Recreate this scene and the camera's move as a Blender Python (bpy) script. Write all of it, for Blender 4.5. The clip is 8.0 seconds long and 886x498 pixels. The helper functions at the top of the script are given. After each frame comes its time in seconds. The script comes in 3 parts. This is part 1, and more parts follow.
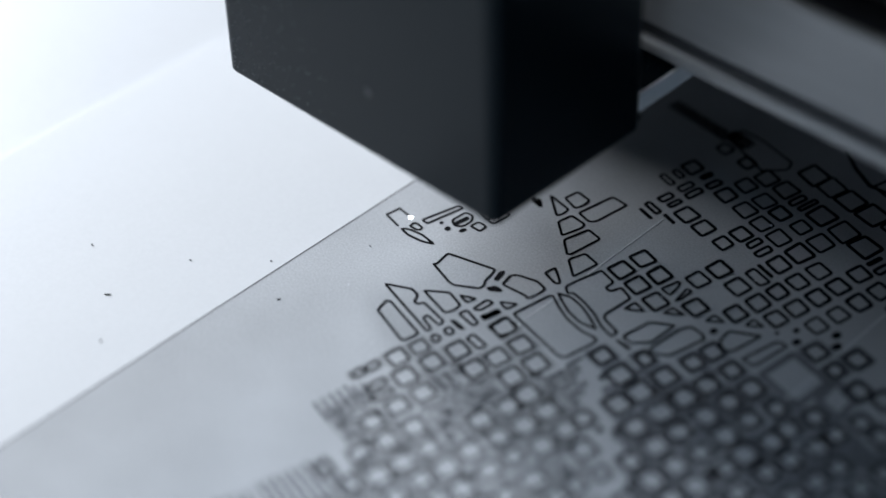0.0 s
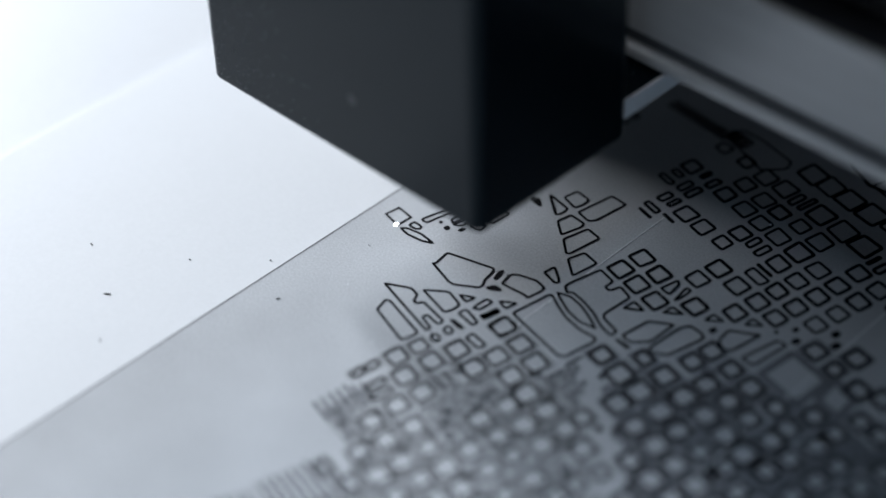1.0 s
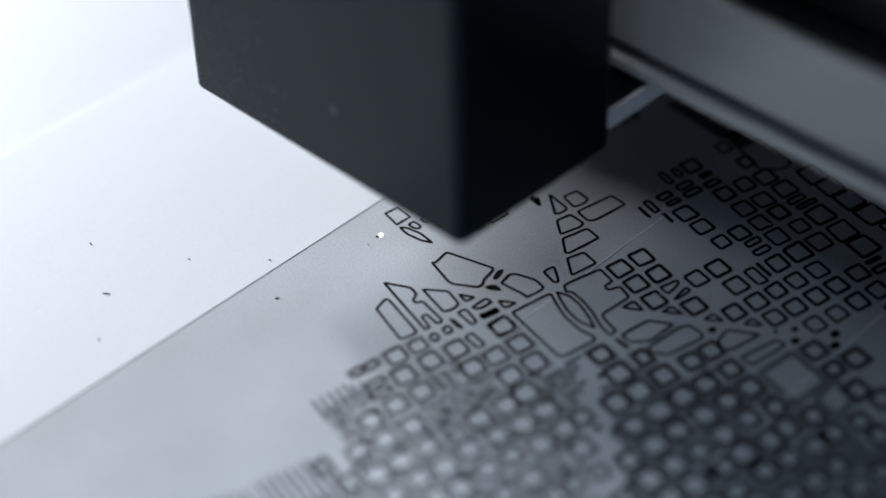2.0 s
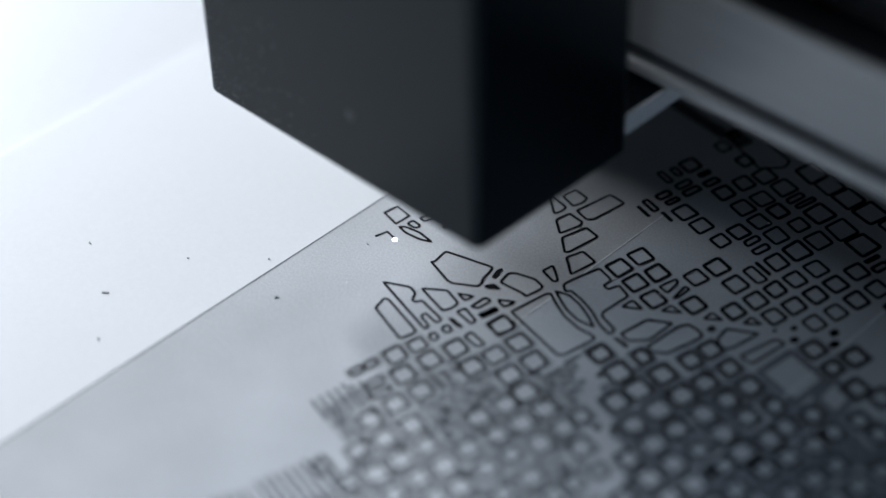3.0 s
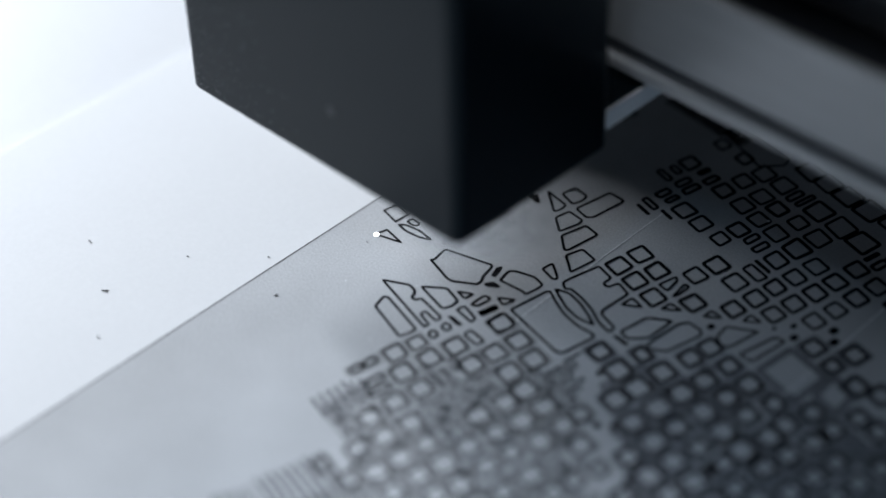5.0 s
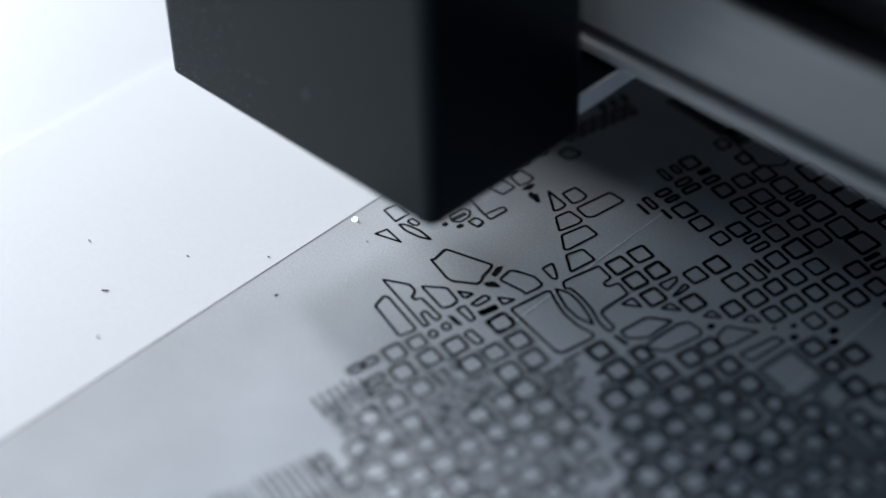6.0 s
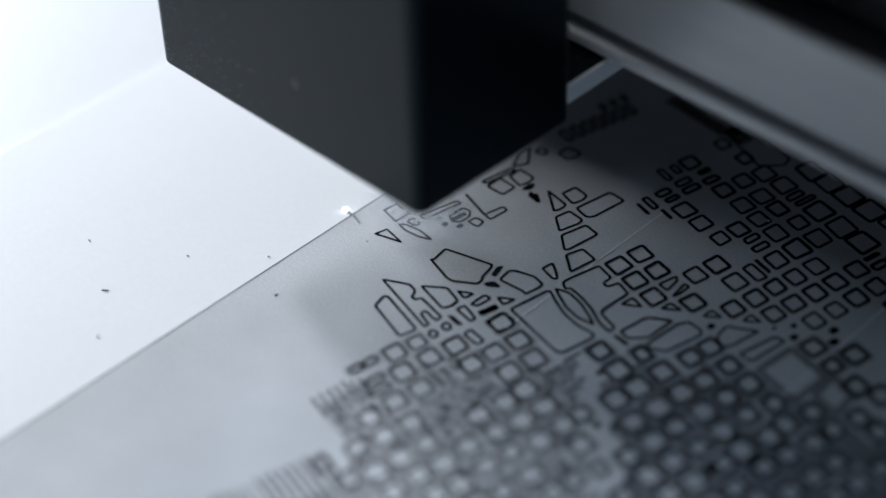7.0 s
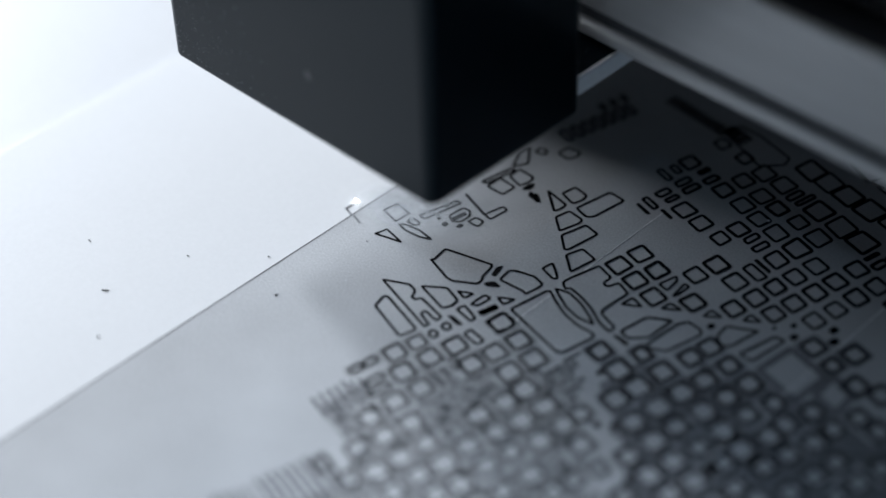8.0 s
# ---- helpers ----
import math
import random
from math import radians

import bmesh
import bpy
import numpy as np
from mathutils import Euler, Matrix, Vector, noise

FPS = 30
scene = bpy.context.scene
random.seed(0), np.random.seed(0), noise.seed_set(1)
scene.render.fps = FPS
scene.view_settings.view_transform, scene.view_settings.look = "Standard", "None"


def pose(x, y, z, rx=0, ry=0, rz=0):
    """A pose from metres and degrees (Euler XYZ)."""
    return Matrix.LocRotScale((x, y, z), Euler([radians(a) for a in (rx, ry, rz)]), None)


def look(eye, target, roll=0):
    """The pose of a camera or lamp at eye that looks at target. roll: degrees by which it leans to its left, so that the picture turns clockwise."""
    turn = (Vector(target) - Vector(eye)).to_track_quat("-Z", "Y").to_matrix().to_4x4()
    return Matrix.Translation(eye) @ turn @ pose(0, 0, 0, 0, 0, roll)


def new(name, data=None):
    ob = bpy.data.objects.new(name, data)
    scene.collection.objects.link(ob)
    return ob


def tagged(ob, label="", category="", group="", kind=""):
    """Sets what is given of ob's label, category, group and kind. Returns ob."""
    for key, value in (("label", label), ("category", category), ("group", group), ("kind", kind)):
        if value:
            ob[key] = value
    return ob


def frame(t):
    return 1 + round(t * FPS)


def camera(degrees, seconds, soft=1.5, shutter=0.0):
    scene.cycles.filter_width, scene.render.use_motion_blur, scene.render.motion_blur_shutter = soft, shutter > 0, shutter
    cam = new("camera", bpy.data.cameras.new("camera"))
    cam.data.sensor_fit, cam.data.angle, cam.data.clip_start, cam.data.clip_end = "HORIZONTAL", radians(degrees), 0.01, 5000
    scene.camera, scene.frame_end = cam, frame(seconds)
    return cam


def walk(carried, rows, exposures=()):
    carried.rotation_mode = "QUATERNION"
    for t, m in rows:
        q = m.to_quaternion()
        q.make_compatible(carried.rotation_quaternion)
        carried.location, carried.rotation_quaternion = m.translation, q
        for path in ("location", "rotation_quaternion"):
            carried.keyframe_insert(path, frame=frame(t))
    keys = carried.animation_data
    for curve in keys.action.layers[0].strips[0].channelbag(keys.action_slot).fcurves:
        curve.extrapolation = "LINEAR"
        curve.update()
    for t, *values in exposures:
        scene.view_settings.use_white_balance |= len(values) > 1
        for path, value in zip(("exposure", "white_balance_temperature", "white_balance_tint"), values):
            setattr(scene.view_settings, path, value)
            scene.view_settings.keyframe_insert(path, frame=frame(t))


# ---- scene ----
MM = 0.001

# ---- camera and its small drift ----
cam = camera(25.97, 8.0, soft=1.6)
EYE = (0.13880, -0.13572, 0.165)
ROLL = -1.78
cam.data.dof.use_dof = True
cam.data.dof.focus_distance = 0.2548
cam.data.dof.aperture_fstop = 6.3
walk(cam, [
    (0.0, look(EYE, (0.0, 0.0, 0.0), ROLL)),
    (0.5, look(EYE, (0.00012, -0.00003, 0.0), ROLL)),
    (1.0, look(EYE, (0.00016, -0.00004, 0.0), ROLL)),
    (1.5, look(EYE, (0.00022, -0.00004, 0.0), ROLL)),
    (3.0, look(EYE, (0.00051, -0.00010, 0.0), ROLL)),
    (3.5, look(EYE, (0.00060, -0.00015, 0.0), ROLL)),
    (4.0, look(EYE, (0.00066, -0.00021, 0.0), ROLL)),
    (4.5, look(EYE, (0.00076, -0.00030, 0.0), ROLL)),
    (6.0, look(EYE, (0.00088, -0.00041, 0.0), ROLL)),
    (8.0, look(EYE, (0.00089, -0.00043, 0.0), ROLL)),
])

# ---- world and lamps ----
world = bpy.data.worlds.new("room_air")
scene.world = world
world.use_nodes = True
world.node_tree.nodes["Background"].inputs[0].default_value = (0.42, 0.62, 1.0, 1)
world.node_tree.nodes["Background"].inputs[1].default_value = 0.006


def lamp(name, kind, eye, target, power, colour):
    data = bpy.data.lights.new(name, kind)
    data.energy, data.color = power, colour
    ob = new(name, data)
    ob.matrix_world = look(eye, target)
    return data


# a wide window beyond the white card, a side lamp above it, then four added fill lights
window = lamp("window_light", "AREA", (-0.785, 0.078, 0.218), (0.039, -0.038, 0.01), 18.7, (0.865, 0.925, 1.0))
window.shape, window.size, window.size_y = "RECTANGLE", 0.353, 0.388
side = lamp("side_lamp_light", "SPOT", (-0.47, 0.09, 0.285), (-0.05, -0.02, 0.0), 6.0, (0.87, 0.925, 1.0))
side.spot_size, side.spot_blend, side.shadow_soft_size = radians(50), 1.0, 0.024
# added dim fill before the machine, brightens the beam, with no lamp in sight
dim = lamp("dim_fill_light", "AREA", (-0.02, -0.46, 0.055), (0.03, 0.02, 0.025), 0.13, (0.70, 0.86, 1.0))
dim.shape, dim.size, dim.size_y = "RECTANGLE", 0.55, 0.08
# added blue fill behind the camera, with no known source
rear = lamp("rear_fill_light", "AREA", (0.24, -0.50, 0.118), (-0.007, -0.037, 0.01), 0.03, (0.34, 0.62, 1.0))
rear.shape, rear.size, rear.size_y = "RECTANGLE", 0.30, 0.16
# added spot from above, lifts the near blocks, with no known lamp there
desk = lamp("near_fill_light", "SPOT", (0.08, -0.20, 0.40), (0.050, -0.046, 0.0), 1.35, (0.46, 0.71, 1.0))
desk.spot_size, desk.spot_blend, desk.shadow_soft_size = radians(19), 1.0, 0.03
# added low blue fill beside the machine for the plate edge, no known source
low_fill = lamp("low_fill_light", "AREA", (0.36, -0.02, 0.022), (0.02, 0.03, 0.022), 0.055, (0.48, 0.74, 1.0))
low_fill.shape, low_fill.size, low_fill.size_y = "RECTANGLE", 0.12, 0.03


# ---- materials ----
def shader(name, colour, rough=0.5, metal=0.0, spec=0.5):
    m = bpy.data.materials.new(name)
    m.use_nodes = True
    b = m.node_tree.nodes["Principled BSDF"]
    b.inputs["Base Color"].default_value = (*colour, 1)
    b.inputs["Roughness"].default_value = rough
    b.inputs["Metallic"].default_value = metal
    b.inputs["Specular IOR Level"].default_value = spec
    return m, m.node_tree, b


def varied(m, tree, b, colour, amount, grain, broad, bump=0.0, bump_scale=2000.0, stretch=(1, 1, 1), gloss=None):
    """Two scales of variation of the colour, a fine relief, and an uneven gloss."""
    n, l = tree.nodes, tree.links
    co = n.new("ShaderNodeTexCoord")
    mp = n.new("ShaderNodeMapping")
    mp.inputs["Scale"].default_value = stretch
    l.new(co.outputs["Object"], mp.inputs["Vector"])
    fine, wide, mix = n.new("ShaderNodeTexNoise"), n.new("ShaderNodeTexNoise"), n.new("ShaderNodeMath")
    fine.inputs["Scale"].default_value, wide.inputs["Scale"].default_value = grain, broad
    fine.inputs["Detail"].default_value, wide.inputs["Detail"].default_value = 4, 3
    mix.operation = "MULTIPLY_ADD"
    mix.inputs[1].default_value = 0.6
    for t in (fine, wide):
        l.new(mp.outputs[0], t.inputs["Vector"])
    scaled = n.new("ShaderNodeMath")
    scaled.operation, scaled.inputs[1].default_value = "MULTIPLY", 0.4
    l.new(wide.outputs[0], scaled.inputs[0])
    l.new(fine.outputs[0], mix.inputs[0])
    l.new(scaled.outputs[0], mix.inputs[2])
    ramp = n.new("ShaderNodeValToRGB")
    ramp.color_ramp.elements[0].position, ramp.color_ramp.elements[1].position = 0.3, 0.7
    ramp.color_ramp.elements[0].color = (*[c * (1 - amount) for c in colour], 1)
    ramp.color_ramp.elements[1].color = (*[min(1, c * (1 + amount)) for c in colour], 1)
    l.new(mix.outputs[0], ramp.inputs[0])
    l.new(ramp.outputs[0], b.inputs["Base Color"])
    if bump:
        relief, bp = n.new("ShaderNodeTexNoise"), n.new("ShaderNodeBump")
        relief.inputs["Scale"].default_value, relief.inputs["Detail"].default_value = bump_scale, 3
        bp.inputs["Strength"].default_value, bp.inputs["Distance"].default_value = bump, 0.0001
        l.new(mp.outputs[0], relief.inputs["Vector"])
        l.new(relief.outputs[0], bp.inputs["Height"])
        l.new(bp.outputs[0], b.inputs["Normal"])
    if gloss:
        rr = n.new("ShaderNodeMapRange")
        rr.inputs["To Min"].default_value, rr.inputs["To Max"].default_value = gloss
        l.new(wide.outputs[0], rr.inputs["Value"])
        l.new(rr.outputs[0], b.inputs["Roughness"])
    return m


def finish(name, colour, rough=0.5, metal=0.0, spec=0.5, **more):
    m, tree, b = shader(name, colour, rough, metal, spec)
    return varied(m, tree, b, colour, **more) if more else m


CARD = finish("grey_card", (0.51, 0.522, 0.542), 0.6, 0, 0.09, amount=0.2, grain=3600, broad=55, bump=0.45, bump_scale=5200, gloss=(0.5, 0.66))
WHITE = finish("white_card", (0.71, 0.72, 0.74), 0.6, 0, 0.3, amount=0.025, grain=1600, broad=40, bump=0.2, bump_scale=2400)
UNDER = finish("white_board", (0.66, 0.67, 0.69), 0.5, 0, 0.3, amount=0.02, grain=700, broad=25)
CHAR = finish("charred_line", (0.006, 0.006, 0.008), 0.8, 0, 0.05, amount=0.35, grain=2500, broad=300)
WEAK = finish("weak_burn", (0.11, 0.115, 0.127), 0.75, 0, 0.1, amount=0.35, grain=1200, broad=90)
BROWN_SCORCH = finish("brown_scorch", (0.21, 0.217, 0.235), 0.75, 0, 0.12, amount=0.3, grain=1200, broad=90)
SCORCH = finish("light_scorch", (0.34, 0.347, 0.36), 0.75, 0, 0.15, amount=0.3, grain=1200, broad=90)
FAINT = finish("scorched_line", (0.33, 0.34, 0.36), 0.7, 0, 0.2, amount=0.2, grain=2500, broad=300)
BLACK = finish("black_anodised_aluminium", (0.0006, 0.0032, 0.0068), 0.30, 0, 0.24, amount=0.12, grain=900, broad=45, bump=0.06, bump_scale=5000, gloss=(0.26, 0.36))
BLACK.node_tree.nodes["Principled BSDF"].inputs["Specular Tint"].default_value = (0.70, 0.90, 1.0, 1)
DUST = finish("pale_dust", (0.36, 0.37, 0.39), 0.9)
GREY = finish("grey_aluminium", (0.55, 0.56, 0.57), 0.42, 0.35, 0.5, amount=0.07, grain=500, broad=40, stretch=(0.1, 1, 1), gloss=(0.35, 0.5))
LIP = finish("pale_acrylic", (0.85, 0.86, 0.88), 0.4, 0, 0.5, amount=0.06, grain=900, broad=90)
# shade in the beam's slot and groove is put into these two colours
SLOT = finish("shaded_slot", (0.04, 0.044, 0.052), 0.6, 0, 0.3, amount=0.2, grain=600, broad=60)
GROOVE = finish("shaded_grey_groove", (0.10, 0.105, 0.115), 0.5, 0.2, 0.4, amount=0.15, grain=500, broad=50, stretch=(0.1, 1, 1))
SLOT_PALE = finish("worn_black_cover", (0.09, 0.095, 0.105), 0.5, 0, 0.3, amount=0.2, grain=2000, broad=200)
PALE = finish("pale_speck", (0.8, 0.82, 0.85), 0.3)
CREASE = finish("pale_crease", (0.80, 0.81, 0.83), 0.5, 0, 0.4, amount=0.25, grain=1200, broad=140)
TABLE = finish("dark_desk", (0.05, 0.052, 0.056), 0.5, 0, 0.4, amount=0.2, grain=60, broad=8)
ROOM = finish("dark_room_paint", (0.03, 0.033, 0.04), 0.8, 0, 0.3, amount=0.1, grain=12, broad=2)
GLOW, glow_tree, glow_b = shader("laser_glow", (1, 1, 1))
glow_b.inputs["Emission Color"].default_value = (0.9, 0.97, 1.0, 1)
glow_b.inputs["Emission Strength"].default_value = 9


# ---- mesh helpers ----
def part(name, bm, material, parent=None, label=""):
    me = bpy.data.meshes.new(name)
    bm.to_mesh(me)
    bm.free()
    me.materials.append(material)
    ob = new(name, me)
    if parent:
        ob.parent = parent
    return tagged(ob, label)


def box(x0, x1, y0, y1, z0, z1, bevel=0.0, segments=2):
    bm = bmesh.new()
    bmesh.ops.create_cube(bm, size=1)
    for v in bm.verts:
        v.co = ((x0 + x1) / 2 + v.co.x * (x1 - x0), (y0 + y1) / 2 + v.co.y * (y1 - y0), (z0 + z1) / 2 + v.co.z * (z1 - z0))
    if bevel:
        bmesh.ops.bevel(bm, geom=bm.edges[:], offset=bevel, segments=segments, affect="EDGES", profile=0.5)
    return bm


def smooth(ob):
    for p in ob.data.polygons:
        p.use_smooth = True
    return ob


def empty(name, label, category, kind=""):
    return tagged(new(name), label, category, "", kind)


# ---- the room and the desk ----
def room():
    floor = part("floor", box(-1.6, 1.6, -1.6, 1.6, -0.80, -0.75), ROOM)
    tagged(floor, "dark plain floor of the dim workshop", "floor", "", "structure")
    walls = (("wall_north", (-1.6, 1.6, 1.6, 1.7, -0.75, 1.7)), ("wall_south", (-1.6, 1.6, -1.7, -1.6, -0.75, 1.7)),
             ("wall_east", (1.6, 1.7, -1.7, 1.7, -0.75, 1.7)), ("wall_west", (-1.7, -1.6, -1.7, 1.7, -0.75, 1.7)))
    for name, size in walls:
        tagged(part(name, box(*size), ROOM), "dark painted wall of the dim workshop", "wall", "", "structure")
    tagged(part("ceiling", box(-1.7, 1.7, -1.7, 1.7, 1.7, 1.8), ROOM), "dark painted ceiling of the dim workshop", "ceiling", "", "structure")
    desk_thing = empty("desk", "dark matt desk that carries the white board", "desk")
    part("desktop", box(-0.6, 0.6, -0.45, 0.45, -0.035, -0.008, 0.002), TABLE, desk_thing)
    for sx in (-1, 1):
        for sy in (-1, 1):
            part("leg", box(sx * 0.55 - 0.02, sx * 0.55 + 0.02, sy * 0.4 - 0.02, sy * 0.4 + 0.02, -0.75, -0.035, 0.002), TABLE, desk_thing)


room()

# ---- the sheets on the desk ----
EDGE = -13.13 * MM
STEP = -60.3 * MM
board = tagged(part("white_board", box(-0.42, 0.16, -0.26, 0.26, -0.008, -0.0007, 0.0002), UNDER),
               "bright white board lying flat on the desk", "board")
white_sheet = empty("white_sheet", "thin white card lying on the white board", "card")
part("card", box(STEP, 0.11, -0.20, 0.20, -0.0007, -0.0003, 0.0001), WHITE, white_sheet)
grey_sheet = empty("grey_sheet", "satin grey card engraved with a street map", "card")
part("card", box(EDGE, 0.105, -0.17, 0.16, -0.0003, 0.0, 0.00008), CARD, grey_sheet)


# dark grey strip along the grey card's edge
EDGE_LINE = finish("dark_grey_line", (0.10, 0.10, 0.11), 0.7, 0, 0.3, amount=0.3, grain=1500, broad=120)
part("cut_edge", box(EDGE - 0.08 * MM, EDGE + 0.10 * MM, -0.17, 0.16, -0.3 * MM, 0.02 * MM), EDGE_LINE, grey_sheet, "thin dark strip along the cut edge")


def fibre(x, y, length, turn, z, material, label, group):
    """A curled scrap of fibre: a thin bent bar with rounded edges."""
    bm = box(-length / 2, length / 2, -0.10 * MM, 0.10 * MM, 0, 0.09 * MM, 0.035 * MM, 1)
    bmesh.ops.subdivide_edges(bm, edges=[e for e in bm.edges if abs(e.verts[0].co.x - e.verts[1].co.x) > length * 0.5], cuts=3)
    for v in bm.verts:
        v.co.y += 0.35 * (v.co.x / length) ** 2 * length
    bm.transform(pose(x * MM, y * MM, z, 0, 0, turn))
    tagged(part("fibre", bm, material), label, "fibre", group)


fibre(-25.8, -36.0, 0.9 * MM, 40, -0.3 * MM, CHAR, "tiny black burnt fibre lying on the white card", "fibres on the white card")
for x, y, length, turn in ((-35.3, -31.2, 0.6, -10), (-19.4, -42.1, 0.55, -30), (-23.2, -24.2, 0.3, 10), (-15.2, -17.0, 0.3, 0)):
    fibre(x, y, length * MM, turn, -0.3 * MM, EDGE_LINE, "tiny dark grey fibre lying on the white card", "fibres on the white card")
fibre(-8.5, -21.6, 0.5 * MM, 70, 0.0, CHAR, "tiny black burnt fibre lying on the grey card", "fibres on the grey card")
fibre(-7.6, -6.2, 0.4 * MM, -20, 0.0, FAINT, "tiny grey fibre lying on the grey card", "fibres on the grey card")

for x, y in ((28.8, 33.3), (27.2, 12.4), (13.0, 29.5), (3.5, -8.0), (-4.0, -13.5), (6.4, -19.0), (33.0, 15.2)):
    bm = bmesh.new()
    bmesh.ops.create_icosphere(bm, subdivisions=2, radius=0.09 * MM if y < 33 else 0.2 * MM)
    for v in bm.verts:
        v.co *= 1 + 0.25 * noise.noise(v.co * 9000)
        v.co.z *= 0.6
    bm.transform(Matrix.Translation((x * MM, y * MM, 0.04 * MM)))
    tagged(part("dust_speck", bm, PALE), "tiny pale dust speck on the engraved grey card", "dust speck", "dust specks on the grey card")
for x, spans in ((17.4, ((-5, 4), (9.0, 25))), (50.0, ((8, 14), (19, 40), (-24, 2)))):
    for a, b in spans:
        part("crease", box((x - 0.09) * MM, (x + 0.09) * MM, a * MM, b * MM, 0, 0.03 * MM), CREASE, grey_sheet, "pale straight crease")

# ---- the engraved street map ----
LINE = 0.36
TOP = 0.035


def rounded(points):
    """Corners cut twice, so that the laser's line turns softly."""
    pts = [Vector((p[0], p[1])) for p in points]
    out = []
    for k, p in enumerate(pts):
        a, b = pts[k - 1], pts[(k + 1) % len(pts)]
        r = min(0.35, 0.4 * (a - p).length, 0.4 * (b - p).length)
        pa, pb = p + (a - p).normalized() * r, p + (b - p).normalized() * r
        out += [pa, (pa + pb + 2 * p) / 4, pb]
    return out


def shifted(pts, d):
    out = []
    for k, p in enumerate(pts):
        e1, e2 = (p - pts[k - 1]).normalized(), (pts[(k + 1) % len(pts)] - p).normalized()
        n = Vector((e1.y + e2.y, -e1.x - e2.x))
        n = n.normalized() if n.length > 1e-6 else Vector((e1.y, -e1.x))
        out.append(p + n * d / max(0.55, n.dot(Vector((e1.y, -e1.x)))))
    return out


def turned(points):
    area = sum(points[k - 1][0] * points[k][1] - points[k][0] * points[k - 1][1] for k in range(len(points)))
    return points if area > 0 else points[::-1]


def ring_faces(points, width=LINE, top=TOP):
    pts = rounded(turned(points))
    outer, inner, n = shifted(pts, width / 2), shifted(pts, -width / 2), len(pts)
    verts = [(p.x * MM, p.y * MM, z * MM) for z in (top, 0) for p in (*outer, *inner)]
    faces = []
    for k in range(n):
        j = (k + 1) % n
        faces += [(k, j, n + j, n + k), (2 * n + k, 2 * n + j, j, k), (n + k, n + j, 3 * n + j, 3 * n + k)]
    return verts, faces


def solid_faces(points):
    pts = shifted(rounded(turned(points)), LINE * 0.35)
    n = len(pts)
    verts = [(p.x * MM, p.y * MM, z * MM) for z in (TOP, 0) for p in pts]
    return verts, [tuple(range(n)), *[(n + k, n + (k + 1) % n, (k + 1) % n, k) for k in range(n)]]


def drawn(name, shape, parent, material=CHAR):
    me = bpy.data.meshes.new(name)
    me.from_pydata(shape[0], [], shape[1])
    me.materials.append(material)
    ob = new(name, me)
    ob.parent = parent
    return ob


REST = []  # shapes past that stretch of the map, joined


def place(shape, centre):
    x, y = centre
    if -14 < x < 62 and -24 < y < 42:
        drawn("block_outline", shape, grey_sheet)
    else:
        REST.append(shape)


def middle(points):
    return (sum(p[0] for p in points) / len(points), sum(p[1] for p in points) / len(points))


def ring(*points, width=LINE):
    place(ring_faces(points, width), middle(points))


def solid(*points):
    place(solid_faces(points), middle(points))


N_AXES = (Vector((3.66, -0.911)).normalized(), Vector((0.693, 3.515)).normalized(), 0.49)
W_AXES = (Vector((3.693, -0.902)).normalized(), Vector((0.638, 3.648)).normalized(), 0.33)
E_AXES = (Vector((3.803, -0.843)).normalized(), Vector((0.664, 3.698)).normalized(), 0.44)
CENTRES = []  # of the blocks in the southern quarters
ALLEYS = {"west": [], "east": [], "bars": []}  # scorched ground round the blocks of the southern quarters


def corners(axes, x, y, along, across):
    """The corners of a street block of that size about (x, y), by its quarter's streets, a little out of true."""
    u, v, _ = axes
    c, e = Vector((x, y)), 0.04
    sides = ((-1, -1), (1, -1), (1, 1), (-1, 1))
    return [tuple(c + u * along * (p / 2 + dice.uniform(-e, e)) + v * across * (q / 2 + dice.uniform(-e, e))) for p, q in sides]


def block(axes, x, y, along, across):
    ring(*corners(axes, x, y, along, across), width=axes[2] * dice.uniform(0.85, 1.15))


def filled(axes, x, y, along, across):
    solid(*corners(axes, x, y, along, across))


def scorch(axes, outline, width):
    shapes = ALLEYS["east" if axes is E_AXES else "west"]
    shapes.append(ring_faces(outline, width, 0.010 + 0.004 * (len(shapes) % 5)))


def scorched(axes, x, y, along, across):
    """A block whose alleys have browned from the heat on either side."""
    block(axes, x, y, along, across)
    pad = corners(axes, x, y, along + 0.55, across + 0.55)
    scorch(axes, pad, 0.6 if axes is W_AXES else 0.75)
    CENTRES.append(Vector((x, y)))


def plaza(*outline):
    """An open square, bare, with darkly scorched streets round it."""
    scorch(E_AXES, outline, 1.1)


def faded(axes, x, y, along, across):
    """A short weak bar, browned rather than burnt black."""
    pts = [Vector(p) for p in corners(axes, x, y, along + 0.12, across + 0.12)]
    verts = [(p.x * MM, p.y * MM, z * MM) for z in (0.032, 0) for p in pts]
    ALLEYS["bars"].append((verts, [(0, 1, 2, 3), *[(4 + k, 4 + (k + 1) % 4, (k + 1) % 4, k) for k in range(4)]]))


def worn(axes, x, y, along, across):
    """A worn patch: scorched ground with short weak bars across it."""
    scorch(axes, corners(axes, x, y, along * 0.7, across * 0.7), 0.7)
    for k in range(3):
        q = (k - 1) * 0.34
        if dice.random() < 0.5:
            faded(axes, x + q * along, y + dice.uniform(-0.4, 0.4), 0.08, across * dice.uniform(0.3, 0.8))
        else:
            faded(axes, x + dice.uniform(-0.4, 0.4), y + q * across, along * dice.uniform(0.3, 0.8), 0.08)


